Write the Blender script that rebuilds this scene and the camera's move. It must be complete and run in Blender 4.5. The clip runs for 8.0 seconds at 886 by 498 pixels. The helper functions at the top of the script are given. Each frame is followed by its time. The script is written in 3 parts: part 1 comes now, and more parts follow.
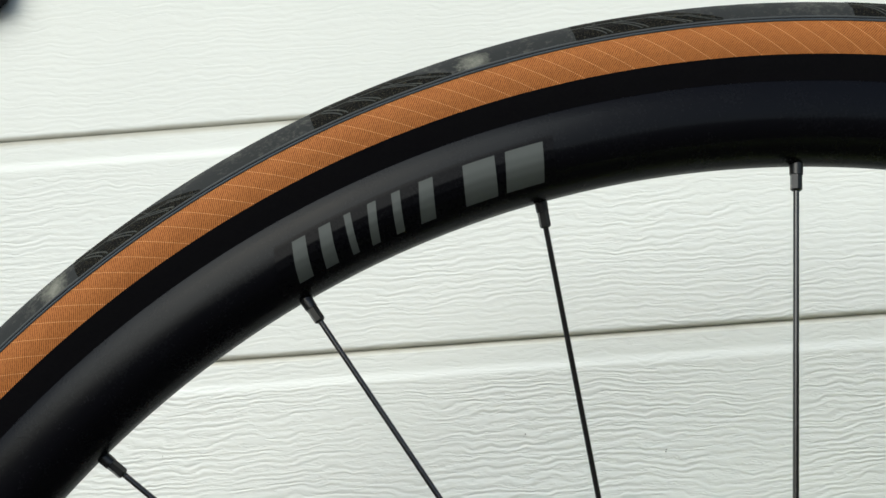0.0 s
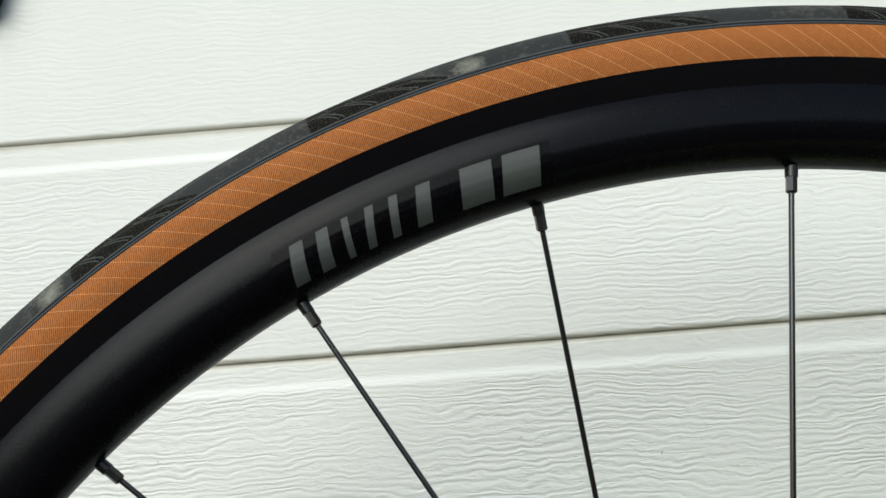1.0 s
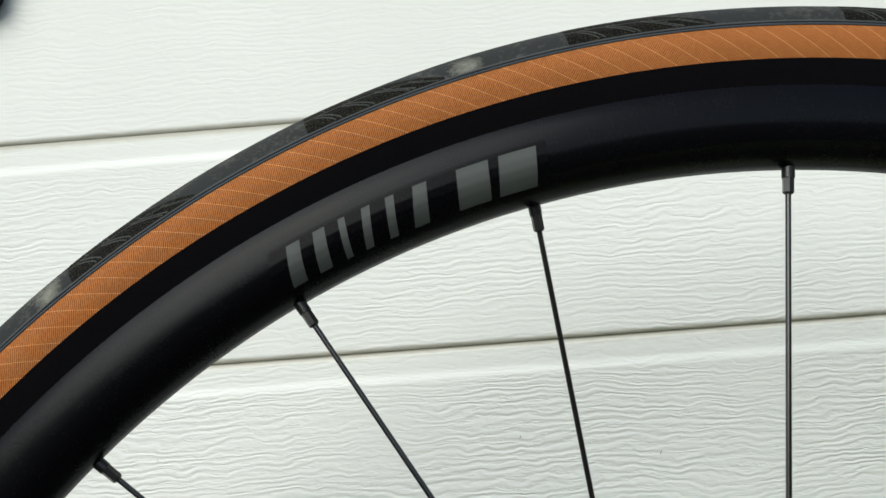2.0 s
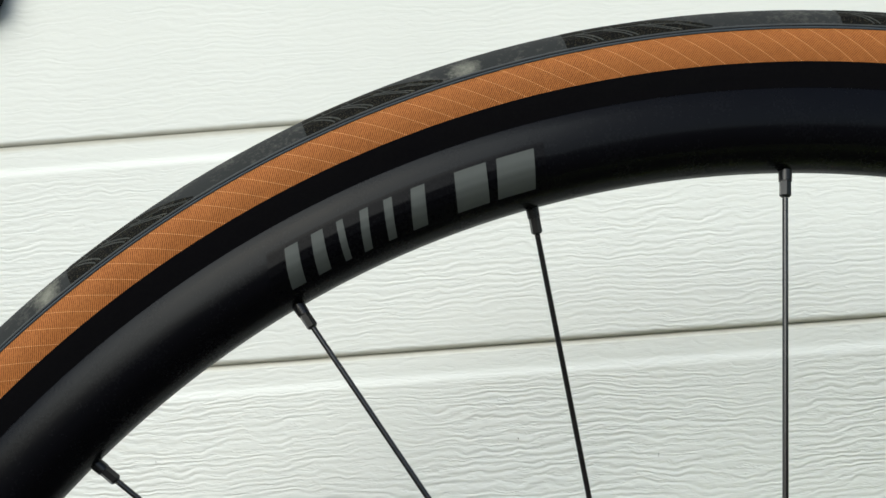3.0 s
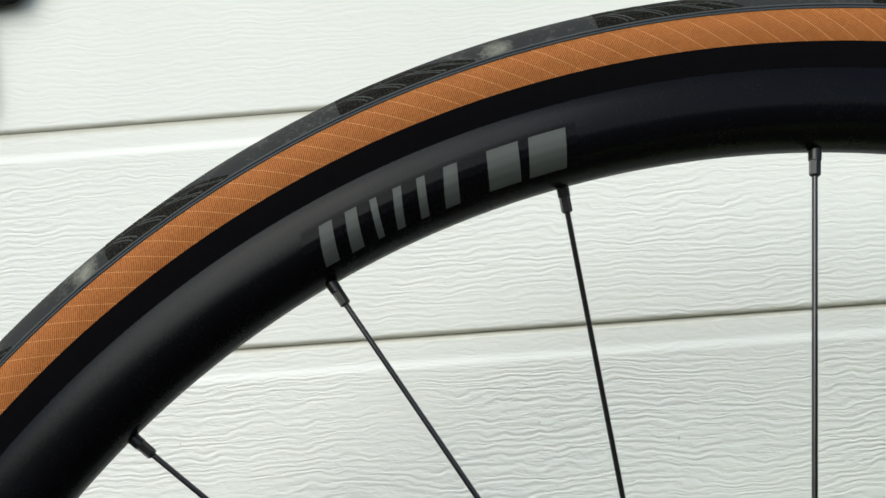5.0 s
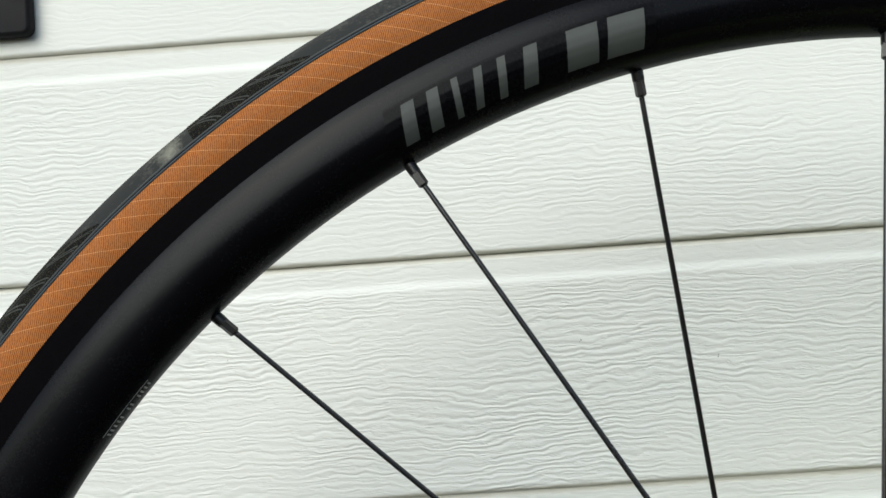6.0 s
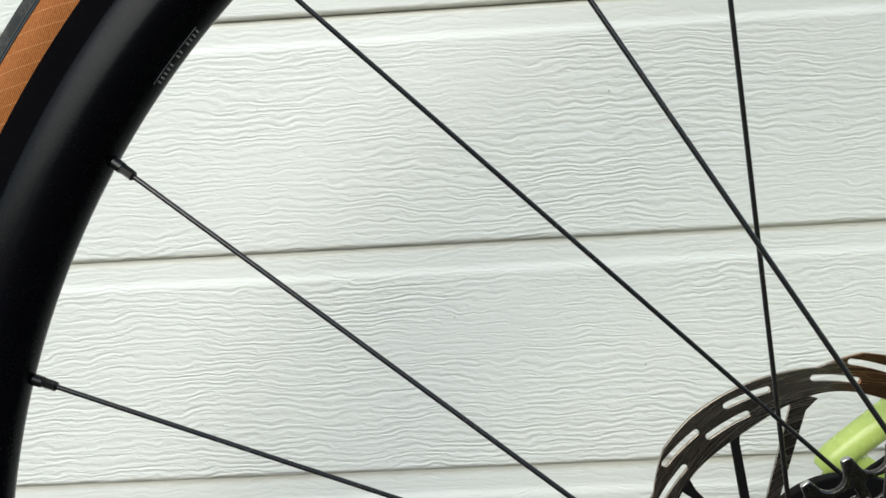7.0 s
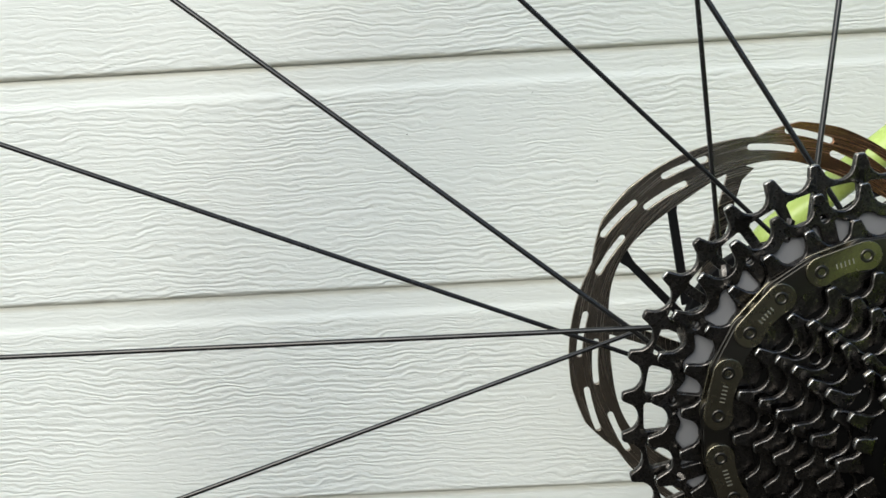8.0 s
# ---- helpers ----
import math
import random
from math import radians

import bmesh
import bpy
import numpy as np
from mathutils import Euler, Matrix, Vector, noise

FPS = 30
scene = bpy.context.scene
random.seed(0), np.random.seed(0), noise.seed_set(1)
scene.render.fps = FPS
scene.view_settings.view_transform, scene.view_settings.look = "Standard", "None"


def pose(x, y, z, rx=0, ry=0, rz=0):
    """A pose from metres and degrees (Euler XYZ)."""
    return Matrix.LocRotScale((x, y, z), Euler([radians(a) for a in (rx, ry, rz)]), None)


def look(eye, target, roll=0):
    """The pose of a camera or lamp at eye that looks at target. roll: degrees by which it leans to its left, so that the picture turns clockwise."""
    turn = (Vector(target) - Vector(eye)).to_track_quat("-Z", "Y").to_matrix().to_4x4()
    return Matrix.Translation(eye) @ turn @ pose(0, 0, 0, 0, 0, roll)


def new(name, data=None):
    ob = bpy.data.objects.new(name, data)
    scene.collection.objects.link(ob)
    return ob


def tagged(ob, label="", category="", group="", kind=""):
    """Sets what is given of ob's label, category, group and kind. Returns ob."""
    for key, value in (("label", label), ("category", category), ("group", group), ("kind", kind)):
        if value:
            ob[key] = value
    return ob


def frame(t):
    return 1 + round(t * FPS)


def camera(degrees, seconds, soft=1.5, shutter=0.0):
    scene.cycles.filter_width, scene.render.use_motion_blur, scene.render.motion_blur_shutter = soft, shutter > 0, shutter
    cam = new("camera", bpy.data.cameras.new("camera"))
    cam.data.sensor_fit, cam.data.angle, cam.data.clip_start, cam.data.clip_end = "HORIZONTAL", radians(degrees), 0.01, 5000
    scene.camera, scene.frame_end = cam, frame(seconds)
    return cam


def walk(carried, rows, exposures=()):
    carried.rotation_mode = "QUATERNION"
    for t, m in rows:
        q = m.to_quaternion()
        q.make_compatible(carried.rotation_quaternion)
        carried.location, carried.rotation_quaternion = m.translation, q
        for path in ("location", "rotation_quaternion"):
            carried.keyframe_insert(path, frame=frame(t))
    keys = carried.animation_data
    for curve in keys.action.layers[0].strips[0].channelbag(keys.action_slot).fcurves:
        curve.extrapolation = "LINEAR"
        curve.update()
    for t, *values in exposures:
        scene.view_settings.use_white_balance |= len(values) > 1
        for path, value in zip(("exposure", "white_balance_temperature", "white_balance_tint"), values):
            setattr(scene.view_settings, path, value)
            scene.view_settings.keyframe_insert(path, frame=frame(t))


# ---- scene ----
# The axle stands at x = 0, y = 0, z = AXLE; the wheel's plane is nearly y = 0, the house wall lies at y = WALL.
AXLE = 0.3406
PHASE, LEAN, TURN = -3.83, -1.00, -0.43
WALL, COURSE, LAP = 0.2070, 0.1275, 0.3672

cam = camera(54.6, 8.0)
PATH = [
    (0.0, -0.0817, -0.2498, 0.2503, 1.122, 5.187, -4.148),
    (0.5, -0.0817, -0.2507, 0.2507, 0.900, 5.396, -4.393),
    (1.0, -0.0829, -0.2500, 0.2505, 0.628, 5.365, -4.462),
    (1.5, -0.0816, -0.2501, 0.2508, 0.831, 5.278, -4.382),
    (3.0, -0.0809, -0.2512, 0.2509, 0.730, 5.398, -4.258),
    (3.5, -0.0841, -0.2506, 0.2486, 0.440, 5.667, -4.478),
    (4.0, -0.0852, -0.2511, 0.2482, 0.637, 5.592, -4.545),
    (5.5, -0.0943, -0.2544, 0.2435, 1.527, 4.773, -3.975),
    (5.8, -0.1072, -0.2541, 0.2290, 1.000, 4.380, -3.950),
    (6.0, -0.1134, -0.2575, 0.2212, 1.450, 2.989, -4.015),
    (6.3, -0.1217, -0.2590, 0.2039, 2.020, 0.790, -3.670),
    (6.5, -0.1258, -0.2609, 0.1919, 2.095, -0.720, -3.509),
    (6.8, -0.1262, -0.2628, 0.1667, 2.440, -3.080, -3.270),
    (7.0, -0.1292, -0.2635, 0.1534, 2.379, -5.139, -3.242),
    (7.2, -0.1279, -0.2635, 0.1395, 2.600, -6.520, -3.330),
    (7.5, -0.1238, -0.2659, 0.1229, 2.309, -8.658, -3.224),
    (8.0, -0.1187, -0.2700, 0.1018, 1.150, -11.192, -3.266),
]


def aim(x, y, z, yaw, pitch, roll):
    """A camera pose from a place relative to the axle and angles in degrees."""
    eye = Vector((x, y, z + AXLE))
    a, b = radians(yaw), radians(pitch)
    ahead = Vector((-math.sin(a) * math.cos(b), math.cos(a) * math.cos(b), math.sin(b)))
    return look(eye, eye + ahead, roll)


walk(cam, [(t, aim(*row)) for t, *row in PATH], exposures=[(0.0, 0.43, 6640, 4.0), (6.0, 0.45, 6640, 4.0), (7.4, 0.53, 6640, 4.0), (8.0, 0.53, 6640, 4.0)])

# ---- daylight: a bright overcast sky, its brightest part low to the camera's left ----
world = bpy.data.worlds.new("overcast_sky")
scene.world = world
world.use_nodes = True
sky = world.node_tree.nodes.new("ShaderNodeTexSky")
sky.sky_type, sky.sun_disc = "NISHITA", False
sky.sun_elevation, sky.sun_rotation = radians(36), radians(209)
sky.air_density, sky.dust_density, sky.ozone_density = 1.0, 2.2, 1.0
back = world.node_tree.nodes["Background"]
back.inputs["Strength"].default_value = 0.12
world.node_tree.links.new(sky.outputs["Color"], back.inputs["Color"])
sun = new("sun", bpy.data.lights.new("sun", "SUN"))
sun.data.energy, sun.data.angle, sun.data.color = 1.5, radians(54), (0.93, 0.975, 1.0)
sun.matrix_world = look((-1.1, -2.0, 1.95), (0, 0, 0.3))


# ---- materials ----
class Nodes:
    """A short way to write a node material."""

    def __init__(self, name, colour=(0.5, 0.5, 0.5), rough=0.5, metal=0.0):
        self.mat = bpy.data.materials.new(name)
        self.mat.use_nodes = True
        self.tree = self.mat.node_tree
        self.bsdf = self.tree.nodes["Principled BSDF"]
        self.bsdf.inputs["Base Color"].default_value = (*colour, 1)
        self.bsdf.inputs["Roughness"].default_value = rough
        self.bsdf.inputs["Metallic"].default_value = metal

    def add(self, kind, **values):
        node = self.tree.nodes.new("ShaderNode" + kind)
        for key, value in values.items():
            if key in node.inputs:
                node.inputs[key].default_value = value
        return node

    def link(self, a, b):
        self.tree.links.new(a, b)

    def coords(self, scale=(1, 1, 1), source="Object", turn=(0, 0, 0)):
        tc, mp = self.add("TexCoord"), self.add("Mapping")
        mp.inputs["Scale"].default_value = scale
        mp.inputs["Rotation"].default_value = turn
        self.link(tc.outputs[source], mp.inputs["Vector"])
        return mp.outputs["Vector"]

    def noise(self, vector, scale, detail=3.0, rough=0.55, distortion=0.0):
        n = self.add("TexNoise", Scale=scale, Detail=detail, Roughness=rough, Distortion=distortion)
        self.link(vector, n.inputs["Vector"])
        return n.outputs["Fac"]

    def ramp(self, fac, *stops):
        n = self.add("ValToRGB")
        while len(n.color_ramp.elements) < len(stops):
            n.color_ramp.elements.new(0.5)
        for e, (at, c) in zip(n.color_ramp.elements, stops):
            e.position, e.color = at, (*c, 1) if len(c) == 3 else c
        self.link(fac, n.inputs["Fac"])
        return n.outputs["Color"]

    def math(self, op, a, b=0.0):
        n = self.add("Math")
        n.operation = op
        for k, v in enumerate((a, b)):
            if isinstance(v, (int, float)):
                n.inputs[k].default_value = v
            else:
                self.link(v, n.inputs[k])
        return n.outputs[0]

    def mix(self, fac, a, b):
        n = self.add("Mix")
        n.data_type = "RGBA"
        for socket, v in ((n.inputs[0], fac), (n.inputs[6], a), (n.inputs[7], b)):
            if isinstance(v, tuple):
                socket.default_value = (*v, 1)
            elif isinstance(v, (int, float)):
                socket.default_value = v
            else:
                self.link(v, socket)
        return n.outputs[2]

    def bump(self, height, strength, distance, after=None):
        n = self.add("Bump", Strength=strength, Distance=distance)
        self.link(height, n.inputs["Height"])
        if after:
            self.link(after, n.inputs["Normal"])
        return n.outputs["Normal"]

    def done(self, colour=None, rough=None, normal=None):
        for key, v in (("Base Color", colour), ("Roughness", rough), ("Normal", normal)):
            if v is not None:
                self.link(v, self.bsdf.inputs[key])
        return self.mat


def siding_paint():
    n = Nodes("white_siding", rough=0.6)
    n.bsdf.inputs["Specular IOR Level"].default_value = 0.3
    tc, info = n.add("TexCoord"), n.add("ObjectInfo")
    spread, shift = n.add("CombineXYZ"), n.add("VectorMath")
    n.link(info.outputs["Random"], spread.inputs[0])
    n.link(info.outputs["Random"], spread.inputs[2])
    shift.operation = "MULTIPLY_ADD"
    n.link(spread.outputs[0], shift.inputs[0])
    shift.inputs[1].default_value = (7.0, 0.0, 3.0)
    n.link(tc.outputs["Object"], shift.inputs[2])

    def stretched(x, z):
        m = n.add("VectorMath")
        m.operation = "MULTIPLY"
        n.link(shift.outputs[0], m.inputs[0])
        m.inputs[1].default_value = (x, 0.0, z)
        return m.outputs[0]

    sep = n.add("SeparateXYZ")
    n.link(shift.outputs[0], sep.inputs[0])
    # growth lines that run along the board, waver, and fade in and out
    sway = n.math("ADD", n.math("MULTIPLY", n.noise(stretched(1, 2.2), 9.0, 2.0, 0.5), 0.026), n.math("MULTIPLY", n.noise(stretched(1, 1.8), 60.0, 2.0, 0.45), 0.0080))
    at = n.math("ADD", sep.outputs[2], sway)
    groove = n.math("PINGPONG", n.math("MULTIPLY", at, 1 / 0.0034), 0.5)
    groove2 = n.math("PINGPONG", n.math("MULTIPLY", at, 1 / 0.0023), 0.5)
    line = n.ramp(groove, (0.0, (0, 0, 0)), (0.10, (0.10, 0.10, 0.10)), (0.25, (0.50, 0.50, 0.50)), (0.40, (0.90, 0.90, 0.90)), (0.5, (1, 1, 1)))
    line2 = n.ramp(groove2, (0.0, (0.1, 0.1, 0.1)), (0.20, (0.6, 0.6, 0.6)), (0.42, (1, 1, 1)))
    worn = n.ramp(n.noise(stretched(1, 1.6), 7.0, 2.0, 0.5), (0.36, (0.15, 0.15, 0.15)), (0.60, (1, 1, 1)))
    fade = n.math("MULTIPLY", worn, n.ramp(n.noise(stretched(1, 4.5), 55.0, 3.0, 0.65, 0.4), (0.36, (0, 0, 0)), (0.52, (1, 1, 1))))
    fade2 = n.ramp(n.noise(stretched(1.3, 4.5), 66.0, 3.0, 0.6, 0.3), (0.46, (0, 0, 0)), (0.62, (1, 1, 1)))
    fine = n.noise(stretched(1, 6.0), 75.0, 3.0, 0.55)
    height = n.math("ADD", n.math("ADD", n.math("MULTIPLY", n.math("SUBTRACT", line, 1.0), fade), n.math("MULTIPLY", n.math("SUBTRACT", line2, 1.0), n.math("MULTIPLY", fade2, 0.6))), n.math("MULTIPLY", fine, 0.5))
    # some boards are pressed more deeply than others
    pressed = n.add("SeparateXYZ")
    n.link(info.outputs["Color"], pressed.inputs[0])
    height = n.math("MULTIPLY", height, pressed.outputs[0])
    # the moulded lip along the top of a board takes less of the pattern
    own = n.add("SeparateXYZ")
    n.link(tc.outputs["Object"], own.inputs[0])
    lip = n.ramp(n.math("MULTIPLY", own.outputs[2], -20.0), (0.24, (0.45, 0.45, 0.45)), (0.36, (1, 1, 1)))
    height = n.math("MULTIPLY", height, lip)
    dirt = n.noise(n.coords(), 3.0, 4.0, 0.6)
    colour = n.ramp(dirt, (0.3, (0.74, 0.76, 0.725)), (0.7, (0.79, 0.81, 0.775)))
    # brown shade and dust of the joint, painted on a board's top and lower edge
    ragged = n.math("MULTIPLY", n.noise(n.coords(), 60.0, 3.0, 0.6), 0.2)
    top = n.ramp(n.math("ADD", n.math("MULTIPLY", own.outputs[2], -100.0), ragged), (0.10, (1, 1, 1)), (0.36, (0, 0, 0)))
    under = n.ramp(n.math("ADD", n.math("MULTIPLY", n.math("ADD", own.outputs[2], COURSE), 100.0), ragged), (0.34, (1, 1, 1)), (0.50, (0, 0, 0)))
    colour = n.mix(n.math("MULTIPLY", n.math("MAXIMUM", top, under), 0.55), colour, (0.36, 0.33, 0.24))
    return n.done(colour, None, n.bump(height, 0.58, 0.00078))


def dusty_rubber(name, base, dust, amount, stains=(), grit=0.0):
    n = Nodes(name, rough=0.75)
    n.bsdf.inputs["Specular IOR Level"].default_value = 0.1
    v = n.coords()
    big, small = n.noise(v, 70.0, 5.0, 0.7, 0.6), n.noise(v, 700.0, 3.0, 0.7)
    mask = n.ramp(n.math("ADD", n.math("MULTIPLY", big, 0.62), n.math("MULTIPLY", small, 0.48)), (0.55 - amount, (0, 0, 0)), (0.8 - amount, (1, 1, 1)))
    colour = n.mix(mask, base, dust)
    if grit:
        # grains of pale road dust
        grains = n.ramp(n.noise(v, 2600.0, 2.0, 0.6), (0.56, (0, 0, 0)), (0.70, (1, 1, 1)))
        colour = n.mix(n.math("MULTIPLY", grains, grit), colour, (0.21, 0.18, 0.105))
    for place in stains:
        # a dried splash of pale mud
        far = n.add("VectorMath")
        far.operation = "DISTANCE"
        n.link(v, far.inputs[0])
        far.inputs[1].default_value = place
        near = n.math("SUBTRACT", 1.0, n.math("MULTIPLY", far.outputs["Value"], 1 / 0.0075))
        splash = n.ramp(n.math("ADD", n.math("MULTIPLY", near, 0.55), n.math("MULTIPLY", n.math("ADD", small, big), 0.42)), (0.55, (0, 0, 0)), (0.95, (1, 1, 1)))
        colour = n.mix(n.math("MULTIPLY", splash, 0.7), colour, (0.27, 0.27, 0.225))
    return n.done(colour, None, n.bump(small, 0.25, 0.0002))


def tan_casing():
    n = Nodes("tan_casing", rough=0.7)
    n.bsdf.inputs["Specular IOR Level"].default_value = 0.25
    uv = n.coords(source="UV")
    sep = n.add("SeparateXYZ")
    n.link(uv, sep.inputs[0])
    u, w = sep.outputs[0], sep.outputs[1]
    # coarse pale cords at 38 degrees to the circumference, fine threads the other way
    cords = n.math("SUBTRACT", n.math("MULTIPLY", u, 1 / 0.0074), n.math("MULTIPLY", w, 1.28 / 0.0074))
    cord = n.math("PINGPONG", cords, 0.5)
    pale = n.ramp(cord, (0.0, (1, 1, 1)), (0.014, (0.8, 0.8, 0.8)), (0.030, (0, 0, 0)))
    wander = n.math("MULTIPLY", n.noise(n.coords(), 230.0, 3.0, 0.6), 0.0013)
    threads = n.math("ADD", n.math("MULTIPLY", n.math("ADD", u, wander), 1 / 0.00074), n.math("MULTIPLY", w, 0.85 / 0.00074))
    thread = n.math("PINGPONG", threads, 0.5)
    weave = n.ramp(n.noise(n.coords((1, 1, 1)), 1100.0, 2.0, 0.6), (0.45, (0, 0, 0)), (0.62, (1, 1, 1)))
    big = n.noise(n.coords(), 60.0, 4.0, 0.6)
    base = n.mix(big, (0.46, 0.150, 0.029), (0.62, 0.225, 0.052))
    dark = n.mix(n.math("MULTIPLY", n.math("SUBTRACT", 0.5, thread), 2.0), base, (0.10, 0.023, 0.004))
    speck = n.mix(n.math("MULTIPLY", weave, 0.35), dark, (0.50, 0.18, 0.05))
    colour = n.mix(n.math("MULTIPLY", pale, n.math("ADD", 0.10, n.math("MULTIPLY", thread, 1.5))), speck, (0.88, 0.44, 0.20))
    height = n.math("ADD", n.math("MULTIPLY", thread, 0.8), n.math("MULTIPLY", pale, 0.5))
    return n.done(colour, None, n.bump(height, 0.5, 0.0004))


def plain(name, colour, rough, metal=0.0, grain=400.0, depth=0.0001, vary=0.25, strength=0.2, shine=0.5):
    """A painted or metal surface with a little grain and uneven gloss."""
    n = Nodes(name, rough=rough, metal=metal)
    n.bsdf.inputs["Specular IOR Level"].default_value = shine
    v = n.coords()
    a, b = n.noise(v, grain, 3.0, 0.6), n.noise(v, grain / 14, 3.0, 0.6)
    colour = n.mix(b, tuple(c * (1 - vary) for c in colour), tuple(min(1.0, c * (1 + vary)) for c in colour))
    gloss = n.ramp(n.math("ADD", n.math("MULTIPLY", a, 0.5), n.math("MULTIPLY", b, 0.5)), (0.3, (rough * 0.8,) * 3), (0.7, (min(1, rough * 1.25),) * 3))
    return n.done(colour, gloss, n.bump(a, strength, depth))


def grimy_steel(name, colour, gloss):
    """Steel under patches of oil and black grime, so that its shine is broken up."""
    n = Nodes(name, rough=0.3, metal=1.0)
    v = n.coords()
    big, small, dust = n.noise(v, 160.0, 4.0, 0.65, 0.8), n.noise(v, 620.0, 3.0, 0.6), n.noise(v, 2400.0, 2.0, 0.6)
    mask = n.ramp(n.math("ADD", n.math("MULTIPLY", big, 0.55), n.math("MULTIPLY", small, 0.45)), (0.40, (0, 0, 0)), (0.62, (1, 1, 1)))
    tone = n.mix(mask, tuple(c * 0.22 for c in colour), colour)
    tone = n.mix(n.ramp(dust, (0.66, (0, 0, 0)), (0.78, (0.5, 0.5, 0.5))), tone, (0.20, 0.18, 0.14))
    rough = n.ramp(mask, (0.0, (0.42, 0.42, 0.42)), (1.0, (gloss, gloss, gloss)))
    return n.done(tone, rough, n.bump(small, 0.35, 0.0003, n.bump(dust, 0.25, 0.0001)))


def rotor_steel():
    """Steel with fine scoring round the axle."""
    n = Nodes("worn_rotor_steel", rough=0.3, metal=1.0)
    sep = n.add("SeparateXYZ")
    n.link(n.coords(), sep.inputs[0])
    x, z = sep.outputs[0], sep.outputs[2]
    r = n.math("SQRT", n.math("ADD", n.math("MULTIPLY", x, x), n.math("MULTIPLY", z, z)))
    vec = n.add("CombineXYZ")
    n.link(n.math("MULTIPLY", r, 1600.0), vec.inputs[0])
    n.link(n.math("MULTIPLY", x, 18.0), vec.inputs[1])
    n.link(n.math("MULTIPLY", z, 18.0), vec.inputs[2])
    score = n.noise(vec.outputs[0], 1.0, 3.0, 0.6)
    big = n.noise(n.coords(), 40.0, 3.0, 0.6)
    colour = n.mix(big, (0.33, 0.255, 0.19), (0.53, 0.48, 0.43))
    # one part of the ring is bronze: a reflection painted into the colour
    angle = n.math("ADD", n.math("ARCTAN2", z, x), n.math("MULTIPLY", n.math("SUBTRACT", big, 0.5), 0.16))
    tint = n.math("MULTIPLY", n.ramp(angle, (0.0, (0, 0, 0)), (0.05, (1, 1, 1))), n.ramp(n.math("SUBTRACT", angle, 0.9), (0.60, (1, 1, 1)), (0.74, (0, 0, 0))))
    colour = n.mix(n.math("MULTIPLY", tint, 0.85), colour, (0.50, 0.23, 0.115))
    gloss = n.ramp(score, (0.3, (0.14, 0.14, 0.14)), (0.7, (0.32, 0.32, 0.32)))
    return n.done(colour, gloss, n.bump(score, 0.5, 0.00016))


SIDING = siding_paint()
TREAD = dusty_rubber("grey_tread_rubber", (0.028, 0.030, 0.030), (0.105, 0.105, 0.094), 0.0, ((-0.0735, -0.0100, 0.3265), (-0.1995, -0.0100, 0.2690)))
RIB = dusty_rubber("dusty_rubber_rib", (0.050, 0.053, 0.049), (0.17, 0.17, 0.145), 0.0)
TREAD_DARK = dusty_rubber("black_tread_rubber", (0.0030, 0.0030, 0.0028), (0.013, 0.013, 0.011), -0.09, grit=0.32)
PIPING = plain("blue_grey_rubber", (0.046, 0.056, 0.064), 0.7, shine=0.15)
EDGE = plain("grey_rubber", (0.056, 0.061, 0.064), 0.7, shine=0.15)
CASING = tan_casing()
CHAFER = plain("black_rubber", (0.0018, 0.0016, 0.0026), 0.8, 0.0, 900.0, 0.0001, shine=0.1)
RIM_BLACK = plain("satin_black_anodising", (0.0030, 0.0030, 0.0042), 0.25, 0.0, 1100.0, 0.00010, 0.1, 0.30, 0.12)
RIM_BLACK.node_tree.nodes["Principled BSDF"].inputs["Specular Tint"].default_value = (0.90, 0.94, 0.97, 1)
FILM = plain("clear_film_on_black", (0.0026, 0.0026, 0.0036), 0.27, 0.0, 900.0, 0.00003, 0.1, 0.1, 0.080)
DECAL = plain("grey_decal", (0.072, 0.080, 0.077), 0.5, 0.0, 600.0, 0.00003, 0.08, shine=0.2)
LABEL = plain("pale_grey_print", (0.34, 0.34, 0.32), 0.5, 0.0, 600.0, 0.00003, 0.08, shine=0.2)
SPOKE_BLACK = plain("black_spoke_steel", (0.008, 0.0075, 0.0075), 0.24, 0.0, shine=0.75)
NIPPLE_BLACK = plain("black_aluminium", (0.012, 0.012, 0.013), 0.28, 0.2)
HUB_BLACK = plain("black_hub_alloy", (0.012, 0.012, 0.013), 0.35, 0.2)
STEEL_DARK = grimy_steel("oily_dark_steel", (0.135, 0.125, 0.118), 0.14)
CORE = plain("grimy_black_carrier", (0.0022, 0.0021, 0.0020), 0.8, 0.0, 300.0, 0.0002, 0.4, shine=0.03)
TOOTH = grimy_steel("oily_worn_steel", (0.60, 0.59, 0.58), 0.11)
POLISHED = plain("worn_bright_steel", (0.58, 0.57, 0.55), 0.19, 1.0, 500.0, 0.0002, 0.35, 0.3)
CHAIN_STEEL = plain("oily_chain_steel", (0.27, 0.245, 0.180), 0.26, 1.0, 260.0, 0.0003, 0.35, 0.3)
CHAIN_DARK = plain("dark_chain_steel", (0.075, 0.070, 0.062), 0.33, 1.0, 500.0, 0.0001, 0.4)
MARK = plain("pale_stamping", (0.30, 0.29, 0.24), 0.45, 0.6)
GREY_PLATE = plain("grey_satin_alloy", (0.19, 0.19, 0.20), 0.6, 0.2, 250.0, 0.0001, 0.2)
ROTOR_STEEL = rotor_steel()
ARM_BLACK = plain("black_rotor_carrier", (0.004, 0.004, 0.0045), 0.6, shine=0.1)
LIME = plain("lime_green_paint", (0.49, 0.63, 0.17), 0.25, 0.0, 300.0, 0.00003, 0.06, 0.1)
